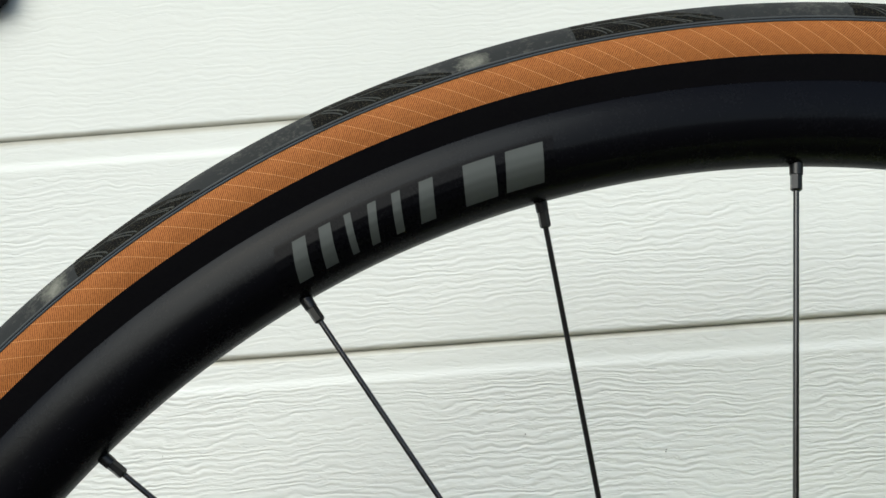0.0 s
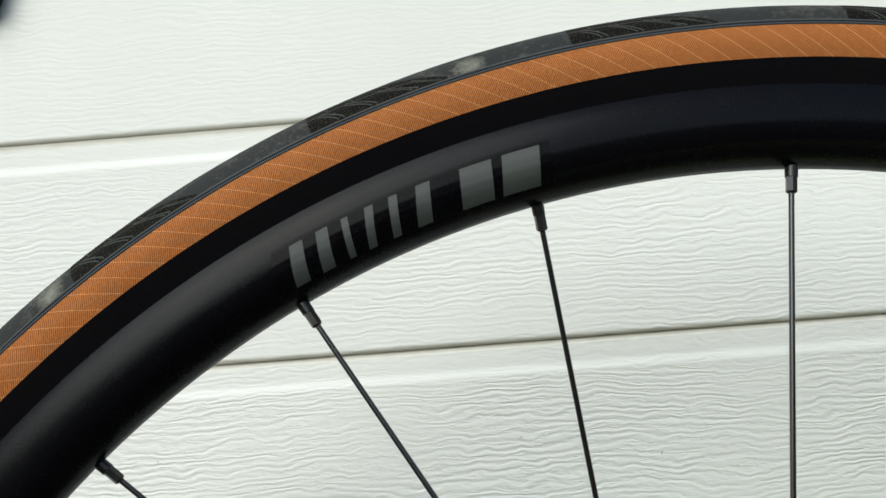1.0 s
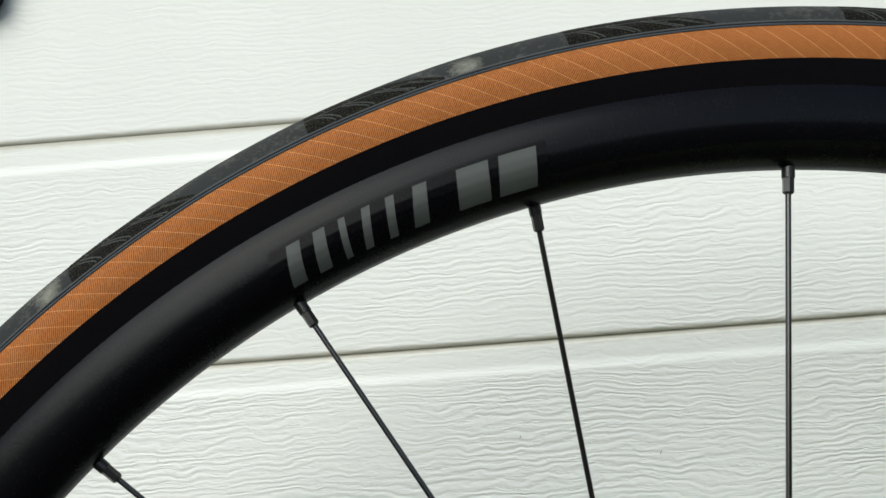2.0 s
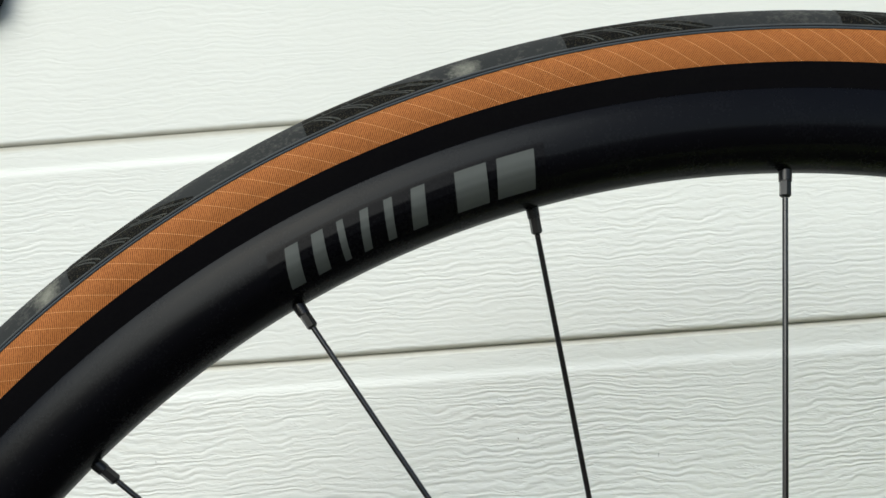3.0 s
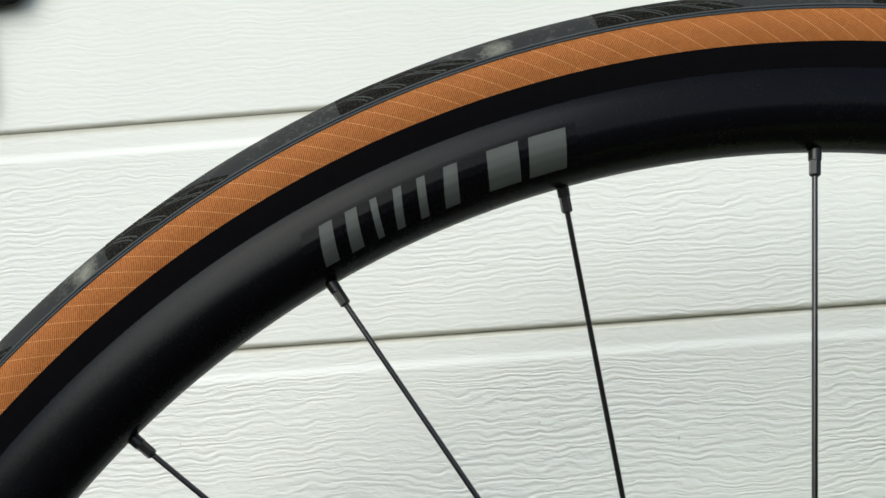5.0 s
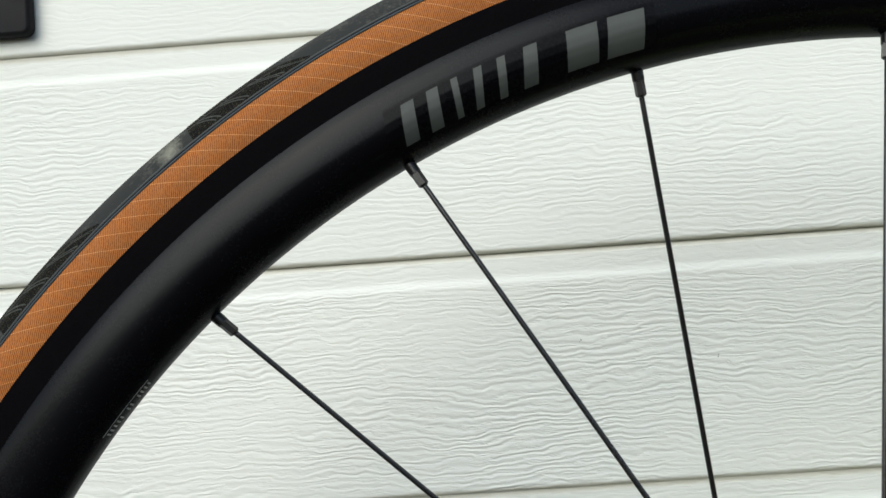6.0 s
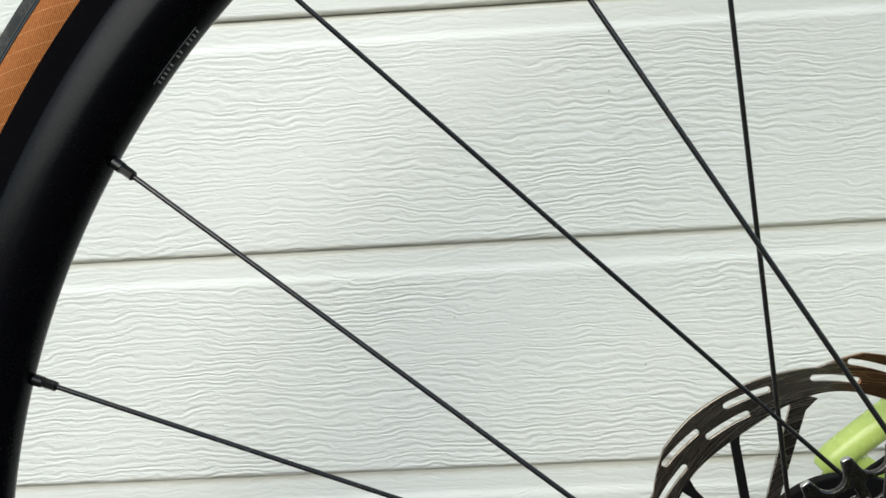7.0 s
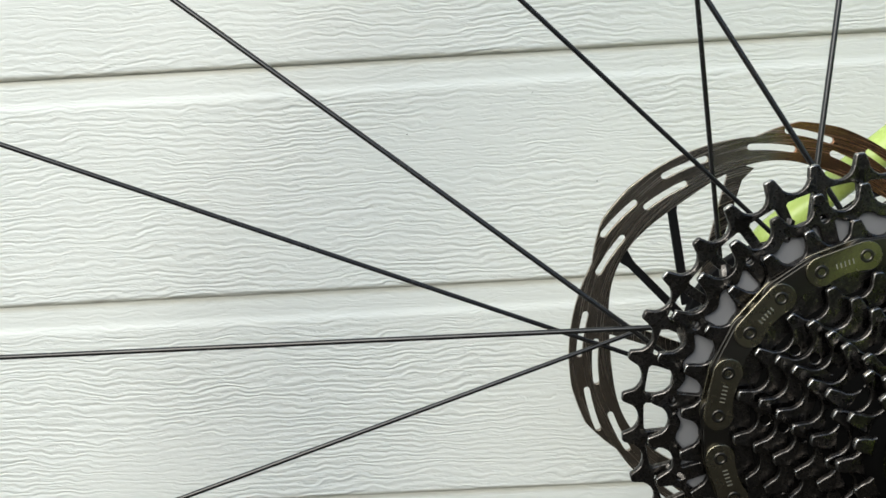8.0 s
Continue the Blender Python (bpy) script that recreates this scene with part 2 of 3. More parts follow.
LAMP_BLACK = plain("black_powder_coat", (0.008, 0.008, 0.010), 0.6, 0.0, 1500.0, 0.0001, shine=0.15)
DARK_BACKDROP = dusty_rubber("dark_green_backdrop", (0.010, 0.013, 0.007), (0.040, 0.046, 0.022), 0.0)
GROUND = dusty_rubber("dry_trodden_earth", (0.028, 0.025, 0.019), (0.055, 0.048, 0.038), 0.05)


# ---- mesh helpers ----
def part(name, bm, material, parent, label=""):
    """Links a bmesh, or a mesh, as one object under a thing or part."""
    if isinstance(bm, bmesh.types.BMesh):
        data = bpy.data.meshes.new(name)
        bm.to_mesh(data)
        bm.free()
    else:
        data = bm
    if not data.materials:
        data.materials.append(material)
    ob = new(name, data)
    ob.parent = parent
    return tagged(ob, label) if label else ob


def smooth(bm, degrees=35):
    """Smooth shading but for edges sharper than that."""
    for f in bm.faces:
        f.smooth = True
    for e in bm.edges:
        if len(e.link_faces) == 2 and e.calc_face_angle(0) > radians(degrees):
            e.smooth = False
    return bm


def ring(profile, steps=240, start=0.0, end=360.0, closed=False):
    """A profile of (radius, y) turned about the axle. UV: metres along the ring and along the profile."""
    bm = bmesh.new()
    uv = bm.loops.layers.uv.new("UVMap")
    full = abs(end - start - 360) < 1e-6
    count = steps if full else steps + 1
    rows = []
    for i in range(count):
        a = radians(start + (end - start) * i / steps)
        rows.append([bm.verts.new((r * math.cos(a), y, r * math.sin(a))) for r, y in profile])
    along = [0.0]
    for (r0, y0), (r1, y1) in zip(profile, profile[1:] + profile[:1]):
        along.append(along[-1] + math.hypot(r1 - r0, y1 - y0))
    middle = sum(r for r, _ in profile) / len(profile)
    last = len(profile) if closed else len(profile) - 1
    for i in range(steps):
        j = (i + 1) % count
        for k in range(last):
            m = (k + 1) % len(profile)
            f = bm.faces.new((rows[i][k], rows[j][k], rows[j][m], rows[i][m]))
            f.smooth = True
            for loop, (s, w) in zip(f.loops, ((i, k), (i + 1, k), (i + 1, k + 1), (i, k + 1))):
                loop[uv].uv = (radians((end - start) * s / steps) * middle, along[w])
    bmesh.ops.recalc_face_normals(bm, faces=bm.faces)
    return bm


def rod(p, q, radius, radius2=None, sides=12, caps=True):
    """A round bar from p to q."""
    bm = bmesh.new()
    p, q = Vector(p), Vector(q)
    bmesh.ops.create_cone(bm, cap_ends=caps, segments=sides, radius1=radius, radius2=radius if radius2 is None else radius2, depth=(q - p).length)
    turn = (q - p).to_track_quat("Z", "Y").to_matrix().to_4x4()
    bmesh.ops.transform(bm, matrix=Matrix.Translation((p + q) / 2) @ turn, verts=bm.verts)
    return smooth(bm)


def join(*meshes):
    """Several bmeshes as one."""
    out = bmesh.new()
    for bm in meshes:
        data = bpy.data.meshes.new("joined")
        bm.to_mesh(data)
        bm.free()
        out.from_mesh(data)
        bpy.data.meshes.remove(data)
    return out


def cut_plate(loops, thickness, y=0.0, bevel=0.0002):
    """A flat plate in the plane of the wheel: the first loop of (x, z) is its outline, the others are holes."""
    curve = bpy.data.curves.new("plate", "CURVE")
    curve.dimensions, curve.fill_mode = "2D", "BOTH"
    curve.extrude, curve.bevel_depth, curve.bevel_resolution, curve.offset = thickness / 2 - bevel, bevel, 2, -bevel
    for points in loops:
        spline = curve.splines.new("POLY")
        spline.points.add(len(points) - 1)
        for point, (x, z) in zip(spline.points, points):
            point.co = (x, z, 0, 1)
        spline.use_cyclic_u = True
    ob = new("plate", curve)
    data = bpy.data.meshes.new_from_object(ob.evaluated_get(bpy.context.evaluated_depsgraph_get()))
    bpy.data.objects.remove(ob)
    bpy.data.curves.remove(curve)
    data.materials.clear()
    data.transform(Matrix.Translation((0, y, 0)) @ Matrix.Rotation(radians(90), 4, "X"))
    for p in data.polygons:
        p.use_smooth = abs(p.normal.y) < 0.97
    return data


def polar(r, degrees):
    return r * math.cos(radians(degrees)), r * math.sin(radians(degrees))


def circle(r, steps=48, x=0.0, z=0.0):
    return [(x + r * math.cos(2 * math.pi * k / steps), z + r * math.sin(2 * math.pi * k / steps)) for k in range(steps)]


# ---- house wall of lapped boards ----
wall = tagged(new("wall_north"), "white painted house wall of lapped wood-grain siding boards", "wall", kind="structure")


def siding_board(length, gap):
    """One board with a hollow along its top and a butt edge that hangs over the next; top edge at z = 0, open to the board above by gap."""
    face = [(0.0018 + gap, 0.006), (0.0018 + gap, 0.0016), (0.00175 + gap * 0.8, 0.0006), (0.00170 + gap * 0.4, -0.0006), (0.00165, -0.0018), (0.00160, -0.0031), (0.00157, -0.0044), (0.00155, -0.0102), (0.00150, -0.0110), (0.00137, -0.0117), (0.00112, -0.0125), (0.00078, -0.0134), (0.00043, -0.0143), (0.00015, -0.0152), (0.0, -0.0162)]
    face += [(0.0, -COURSE + 0.0046), (0.00005, -COURSE + 0.0040), (0.00020, -COURSE + 0.0034), (0.00045, -COURSE + 0.0028), (0.00075, -COURSE + 0.0023), (0.00105, -COURSE + 0.0019), (0.00140, -COURSE + 0.0016), (0.00165, -COURSE + 0.0015), (0.00173, -COURSE + 0.0017), (0.0075, -COURSE + 0.0060), (0.0075, 0.006)]
    bm = bmesh.new()
    ends = [[bm.verts.new((x, y, z)) for y, z in face] for x in (-length / 2, length / 2)]
    for k in range(len(face)):
        m = (k + 1) % len(face)
        bm.faces.new((ends[0][k], ends[0][m], ends[1][m], ends[1][k]))
    for e in ends:
        bm.faces.new(e)
    bmesh.ops.recalc_face_normals(bm, faces=bm.faces)
    return bm


courses = range(-4, 16)
board_meshes = {}
for gap in (0.0002, 0.0006, 0.0013):
    first = siding_board(5.0, gap)
    board_meshes[gap] = bpy.data.meshes.new("siding_board")
    first.to_mesh(board_meshes[gap])
    first.free()
    board_meshes[gap].materials.append(SIDING)
for k in courses:
    board = new("siding_board", board_meshes[0.0013 if k == -1 else 0.0006 if k == -2 else 0.0002])
    board.parent = wall
    depth = (0.15 if k > 0 else 0.42 if k == 0 else 0.80 if k == -1 else 0.92) * (1 + 0.08 * math.sin(k * 1.7))
    board.color = (depth, depth, depth, 1)
    board.location = (0.2 + 0.37 * math.sin(k * 2.4), WALL, AXLE + LAP + k * COURSE)
sheath = bmesh.new()
bmesh.ops.create_cube(sheath, size=1, matrix=Matrix.Translation((0.2, WALL + 0.06, 1.29)) @ Matrix.Diagonal((5.6, 0.10, 2.58, 1)))
part("sheathing", sheath, SIDING, wall)

ground_bm = bmesh.new()
bmesh.ops.create_grid(ground_bm, x_segments=40, y_segments=40, size=60)
ground = tagged(part("ground", ground_bm, GROUND, None), "dry brown trodden earth before the house wall", "ground", kind="structure")

# added behind the camera, unseen: a low dark hedge-like screen to darken reflections
backdrop_bm = bmesh.new()
bmesh.ops.create_grid(backdrop_bm, x_segments=120, y_segments=40, size=1, matrix=Matrix.Translation((0, -3.6, 0.5)) @ Matrix.Rotation(radians(90), 4, "X") @ Matrix.Diagonal((7, 0.5, 1, 1)))
for v in backdrop_bm.verts:
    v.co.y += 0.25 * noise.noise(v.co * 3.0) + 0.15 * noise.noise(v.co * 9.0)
hedge = tagged(part("backdrop", backdrop_bm, DARK_BACKDROP, None), "dark green hedge-like backdrop, added out of view to darken reflections", "hedge", kind="structure")

# ---- bicycle: the rear wheel with its drive side to the camera ----
bicycle = tagged(new("bicycle"), "bicycle rear wheel with tan tyre, black rim, cassette and lime frame", "bicycle")
bicycle.matrix_world = pose(0, 0, AXLE, LEAN, 0, TURN)

SIDE = [(0.3125, 0.0100), (0.3160, 0.0113), (0.3185, 0.0124), (0.3210, 0.0132), (0.3235, 0.0137), (0.3260, 0.0139), (0.3285, 0.0136), (0.3312, 0.0128), (0.3320, 0.0124), (0.3354, 0.0106), (0.3384, 0.0073), (0.3401, 0.0037), (0.3406, 0.0)]


def both(profile):
    """A half profile on the camera's side carried round to the far side."""
    return [(r, -y) for r, y in profile] + [(r, y) for r, y in reversed(profile) if y > 0]


tyre = part("tyre", ring(both(SIDE[8:]), 300), TREAD, bicycle, "dusty grey road tyre tread with patterned shoulders")
for side in (-1, 1):
    part("sidewall", ring([(r, side * y) for r, y in SIDE[3:8]], 300), CASING, tyre, "tan woven tyre sidewall")
    part("bead_strip", ring([(r, side * y) for r, y in SIDE[:4]], 300), CHAFER, tyre, "matt black rubber bead strip")
    part("piping", ring([(0.3308, side * 0.0129), (0.3310, side * 0.0132), (0.3314, side * 0.0131), (0.3317, side * 0.0127)], 300), PIPING, tyre, "thin blue-grey rubber edge of the tread")
    part("groove", ring([(0.3316, side * 0.0128), (0.33195, side * 0.0126)], 300), CHAFER, tyre, "thin black groove beside the tread")
    part("tread_edge", ring([(0.33193, side * 0.0125), (0.3321, side * 0.01268), (0.3325, side * 0.01242), (0.33275, side * 0.0120)], 300), EDGE, tyre, "thin grey rubber lip")

RIM = [(0.3175, 0.0092), (0.3160, 0.0095), (0.3142, 0.0098), (0.3140, 0.0106), (0.31395, 0.01069), (0.31372, 0.01080), (0.3128, 0.01120), (0.3118, 0.01158), (0.3106, 0.01197), (0.3090, 0.01233), (0.3064, 0.01268), (0.3030, 0.0129), (0.3005, 0.0126), (0.2982, 0.0115), (0.2958, 0.0095), (0.2933, 0.0062), (0.2915, 0.0030), (0.2908, 0.0)]
rim = part("rim", ring([(0.3110, -0.0090)] + both(RIM) + [(0.3110, 0.0090)], 300, closed=True), RIM_BLACK, bicycle, "satin black alloy rim")


def rim_side(r):
    """Half the rim's width at a radius."""
    for (r0, y0), (r1, y1) in zip(RIM, RIM[1:]):
        if r1 <= r <= r0:
            return y1 + (y0 - y1) * (r - r1) / (r0 - r1)
    return 0.0


def rim_patch(corners, lift=0.0002, cells=14):
    """A thin film on the rim's near side between four corners of (radius, degrees), in turn."""
    bm = bmesh.new()
    (a, b, c, d) = corners
    rows = []
    for i in range(cells + 1):
        u = i / cells
        row = []
        for j in range(cells + 1):
            w = j / cells
            r, at = ((a[k] * (1 - u) + b[k] * u) * (1 - w) + (d[k] * (1 - u) + c[k] * u) * w for k in (0, 1))
            x, z = polar(r, at)
            row.append(bm.verts.new((x, -rim_side(r) - lift, z)))
        rows.append(row)
    for i in range(cells):
        for j in range(cells):
            bm.faces.new((rows[i][j], rows[i + 1][j], rows[i + 1][j + 1], rows[i][j + 1])).smooth = True
    bmesh.ops.recalc_face_normals(bm, faces=bm.faces)
    if sum(f.normal.y for f in bm.faces) > 0:
        bmesh.ops.reverse_faces(bm, faces=bm.faces)
    return bm


# the maker's mark on the rim, as plain blocks and bars
TOP, LOW = 0.3060, 0.2950
part("decal_film", rim_patch([(0.3072, 99.9), (0.3072, 116.0), (0.2944, 117.0), (0.2944, 100.2)], 0.00008, 40), FILM, rim, "clear glossy film under the decal")
for a0, a1, b0, b1 in ((100.5, 102.6, 100.9, 103.1), (103.2, 105.0, 103.6, 105.5), (106.7, 107.5, 107.3, 108.2), (108.6, 109.1, 109.2, 109.7), (110.0, 110.5, 110.7, 111.2), (111.5, 111.9, 112.0, 112.4), (112.7, 113.4, 113.3, 114.1), (114.2, 115.0, 114.9, 115.8)):
    part("decal", rim_patch([(TOP, a0), (TOP, a1), (LOW, b1), (LOW, b0)]), DECAL, rim, "plain grey decal block")
part("label_line", rim_patch([(0.2923, 136.4), (0.2923, 140.7), (0.29215, 140.7), (0.29215, 136.4)], cells=8), LABEL, rim)
for k in range(13):
    if k not in (4, 7):
        a = 136.5 + 0.32 * k
        part("label_bar", rim_patch([(0.2919, a), (0.2919, a + 0.13), (0.2913, a + 0.15), (0.2913, a + 0.03)], cells=3), LABEL, rim)


# worn pattern on the tread's shoulder: 26 dark patches with thin curved ribs
def tread_side(r):
    for (r0, y0), (r1, y1) in zip(SIDE, SIDE[1:]):
        if r0 <= r <= r1:
            return y0 + (y1 - y0) * (r - r0) / (r1 - r0)
    return 0.0


def tread_patch():
    """A dark wing-shaped field on the shoulder with thin raised ribs; it starts at 0 degrees and narrows clockwise."""
    span, low, high = 7.4, 0.33250, 0.3399
    bm = bmesh.new()

    def at(f, h, lift):
        """A point at the fraction f of the length and h of the height there."""
        r = low + (high - low) * h * (1 - 0.9 * f**3)
        x, z = polar(r + lift * 0.8, -span * f)
        return bm.verts.new((x, -tread_side(r) - lift * 0.6, z))

    def sheet(points, lift, index):
        top = [[at(f, h, lift) for f, h in row] for row in points]
        for a, b in zip(top, top[1:]):
            for k in range(len(a) - 1):
                bm.faces.new((a[k], a[k + 1], b[k + 1], b[k])).material_index = index

    sheet([[(f / 14, h / 5) for h in range(6)] for f in range(15)], 0.00012, 0)
    # pairs of thin ribs that rise from points on the low edge and run out along the tread
    for tip, reach, top in ((0.25, 0.15, 0.60), (0.49, 0.20, 0.62), (0.79, 0.27, 0.66), (0.995, 0.24, 0.72)):
        for back, size in ((0.0, 1.0), (0.042, 0.86)):
            curve = []
            for k in range(13):
                s = (k / 12) ** 1.4
                f, h = max(tip - back - reach * size * s, 0.0), top * size * s**0.7 + 0.02
                curve.append([(f, h), (min(f + 0.007, 1.0), h + 0.05)])
            sheet(curve, 0.00030, 1)
    sheet([[(0.76 * k / 16, 0.60), (0.76 * k / 16, 0.645)] for k in range(17)], 0.00030, 1)
    for tip in (0.16, 0.34, 0.60):
        sheet([[(tip - 0.05 * k / 5, 0.64 + 0.30 * (k / 5) ** 0.8), (tip + 0.008 - 0.05 * k / 5, 0.66 + 0.30 * (k / 5) ** 0.8)] for k in range(6)], 0.00028, 1)
    bmesh.ops.recalc_face_normals(bm, faces=bm.faces)
    for f in bm.faces:
        if f.normal.y > 0:
            f.normal_flip()
    data = bpy.data.meshes.new("tread_patch")
    bm.to_mesh(data)
    bm.free()
    data.materials.append(TREAD_DARK)
    data.materials.append(RIB)
    return data


patch_mesh = tread_patch()
for k in range(26):
    patch = new("tread_patch", patch_mesh)
    patch.parent = tyre
    patch.matrix_basis = pose(0, 0, 0, 0, -(97.5 + 360 / 26 * k), 0)

# spokes: nipples every 15 degrees, alternate ones to the far flange, laced two cross
SPOKES = 24
LACING = {0: 49.5, 1: 52.1, 2: -74.2, 3: -62.6, 4: 65.0, 5: 55.9, 6: -63.8, 7: -62.6}
for k in range(SPOKES):
    at = 90 + PHASE + 15 * k
    near, ahead = k % 2 == 0, (k // 2) % 2 == 0
    flange, fy = (0.0259, -0.0184) if near else (0.0265, 0.0327)
    turn = LACING[k] if k in LACING else ((62.0 if ahead else -70.0) if near else (54.0 if ahead else -62.6))
    if k in (2, 3, 6):
        fy -= 0.0014
    hx, hz = polar(flange, at + turn)
    nx, nz = polar(0.2915, at)
    ny = -0.0012 if near else 0.0012
    p, q = Vector((nx, ny, nz)), Vector((hx, fy, hz))
    way = (q - p).normalized()
    spoke = part("spoke", rod(p + way * 0.004, q, 0.00086, sides=12), SPOKE_BLACK, bicycle)
    part("nipple", join(rod(p - way * 0.002, p + way * 0.0034, 0.0020, 0.0019, 16), rod(p + way * 0.0030, p + way * 0.0078, 0.00172, 0.00172, 6), rod(p + way * 0.0078, p + way * 0.0083, 0.0017, 0.0012, 12)), NIPPLE_BLACK, spoke)
hub = part("hub", ring([(0.0085, -0.066), (0.0130, -0.064), (0.0135, -0.0215), (0.0285, -0.0200), (0.0290, -0.0185), (0.0285, -0.0167), (0.016, -0.0135), (0.0135, 0.016), (0.020, 0.028), (0.0290, 0.0305), (0.0295, 0.0327), (0.0290, 0.0347), (0.019, 0.038), (0.017, 0.054), (0.009, 0.066)], 64), HUB_BLACK, bicycle, "black hub shell with two flanges")


# ---- cassette ----
def gear(teeth, tip=0.0021, seat=0.0043):
    """The outline of a sprocket for half-inch chain, with a tooth at 0 degrees."""
    pitch = 0.0127 / (2 * math.sin(math.pi / teeth))
    out = []
    for k in range(teeth):
        tooth = 360 / teeth * k
        half = math.degrees(0.00112 / pitch)
        out += [polar(pitch + tip - 0.0004, tooth - half * 1.25), polar(pitch + tip, tooth - half * 0.8), polar(pitch + tip, tooth + half * 0.8), polar(pitch + tip - 0.0004, tooth + half * 1.25)]
        valley = tooth + 180 / teeth
        cx, cz = polar(pitch, valley)
        for step in range(9):
            a = valley - 90 - 10 - (160 / 8) * step
            x, z = polar(seat, a + 0)
            out.append((cx + x, cz + z))
    return out


def sector_hole(r0, r1, a0, a1, steps=6, soft=0.0006, wave=0.0):
    """A hole with rounded corners between two radii and two angles."""
    da = math.degrees(soft / r0)
    points = [(r0 + soft, a0), (r0, a0 + da)]
    points += [(r0, a0 + (a1 - a0) * k / steps) for k in range(1, steps)]
    points += [(r0, a1 - da), (r0 + soft, a1), (r1 - soft, a1), (r1, a1 - da)]
    points += [(r1 - wave * math.sin(2 * math.pi * k / steps) ** 2, a1 + (a0 - a1) * k / steps) for k in range(1, steps)]
    points += [(r1, a0 + da), (r1 - soft, a0)]
    return [polar(*p) for p in points]


def slot(r0, a0, r1, a1, half, steps=8):
    """A long hole with round ends, from one polar place to another, bent along the ring."""
    spine = [(r0 + (r1 - r0) * k / steps, a0 + (a1 - a0) * k / steps) for k in range(steps + 1)]
    out = [polar(r + half, a) for r, a in spine]
    ex, ez = polar(*spine[-1])
    out += [(ex + half * math.cos(radians(spine[-1][1] + d)), ez + half * math.sin(radians(spine[-1][1] + d))) for d in (30, 60, 90, 120, 150)]
    out += [polar(r - half, a) for r, a in reversed(spine)]
    ex, ez = polar(*spine[0])
    out += [(ex + half * math.cos(radians(spine[0][1] + d)), ez + half * math.sin(radians(spine[0][1] + d))) for d in (210, 240, 270, 300, 330)]
    return out


cassette = part("cassette", ring([(0.0150, -0.0685), (0.0172, -0.0685), (0.0182, -0.0635), (0.0225, -0.0570), (0.0275, -0.0505), (0.034, -0.0445), (0.042, -0.0395), (0.0465, -0.0370), (0.0465, -0.0358), (0.0165, -0.0358)], 72), CORE, bicycle, "oily dark twelve-speed cassette")
SPROCKETS = [(36, 94.6, -0.0310), (32, 129.0, -0.0341), (28, 125.1, -0.0372), (24, 107.7, -0.0403), (21, 98.0, -0.0436), (19, 91.0, -0.0469), (17, 84.0, -0.0502), (15, 101.0, -0.0535), (13, 93.0, -0.0568), (12, 97.0, -0.0601), (11, 88.0, -0.0634), (10, 95.0, -0.0667)]
for teeth, at, y in SPROCKETS:
    pitch = 0.0127 / (2 * math.sin(math.pi / teeth))
    loops = [gear(teeth)]
    if teeth == 36:
        loops += [sector_hole(0.0598, 0.0671, 10 * k + 1.3, 10 * k + 8.7) for k in range(36)] + [circle(0.0575, 96)]
    elif teeth == 32:
        loops += [sector_hole(0.0518, 0.0588, 22.5 * k + 2.2, 22.5 * k + 20.0, 16, wave=0.0018) for k in range(16)] + [circle(0.0500, 96)]
        loops += [circle(0.0011, 10, *polar(0.0598, 22.5 * k)) for k in range(16)]
    elif teeth == 28:
        loops += [circle(0.0440, 72)]
    else:
        loops += [circle(max(pitch - 0.0105, 0.0128), 60)]
        if 14 < teeth < 24:
            loops += [circle(0.0014, 10, *polar(pitch - 0.0064, 360 / teeth * (2 * k + 0.5))) for k in range(teeth // 2)]
    data = cut_plate(loops, 0.0021 if teeth > 30 else 0.0018, bevel=0.00045)
    wear = random.Random(teeth)
    bent = [(wear.uniform(-0.00030, 0.00045), wear.choice((1.0, 1.0, 0.992, 0.982))) for _ in range(teeth)]
    for v in data.vertices:
        # teeth lean to one side or the other, and some are cut lower to help the chain over
        r = math.hypot(v.co.x, v.co.z)
        lean, cut = bent[round(math.degrees(math.atan2(v.co.z, v.co.x)) * teeth / 360) % teeth]
        share = min(1.0, max(0.0, (r - pitch + 0.0035) / 0.0050))
        scale_to = 1 + (cut - 1) * share
        v.co.x, v.co.z = v.co.x * scale_to, v.co.z * scale_to
        v.co.y += lean * share + 0.00030 * noise.noise(Vector((v.co.x, teeth, v.co.z)) * 200)
    # the edges of the teeth are worn bright
    data.materials.append(STEEL_DARK)
    data.materials.append(POLISHED if teeth > 26 else TOOTH)
    for face in data.polygons:
        if abs(face.normal.y) < 0.9 and math.hypot(face.center.x, face.center.z) > pitch + 0.0008:
            face.material_index = 1
    sprocket = part("sprocket", data, STEEL_DARK, cassette)
    sprocket.matrix_basis = pose(0, y, 0, 0, -at, 0)
part("backing_plate", cut_plate([circle(0.0590, 120), circle(0.0440, 72)], 0.0009, -0.0326), GREY_PLATE, cassette, "matt grey alloy plate behind the sprockets")
for k in range(18):
    a = 94.2 + 20 * k
    (x0, z0), (x1, z1) = polar(0.0620, a), polar(0.0585, a + 4)
    part("bridge", rod((x0, -0.0312, z0), (x1, -0.0340, z1), 0.0018, 0.0015, 8), STEEL_DARK, cassette)

# ---- chain on the fourth sprocket ----
PITCH24 = 0.0127 / (2 * math.sin(math.pi / 24))
CHAIN_Y = -0.0403
pins = [polar(PITCH24, 85.2 + 15 * k) for k in range(13)]
for k in range(4):
    pins.append((pins[-1][0] + 0.0127 * math.cos(radians(-62)), pins[-1][1] + 0.0127 * math.sin(radians(-62))))
for k in range(14):
    pins.insert(0, (pins[0][0] + 0.0127 * math.cos(radians(-4)), pins[0][1] + 0.0127 * math.sin(radians(-4))))


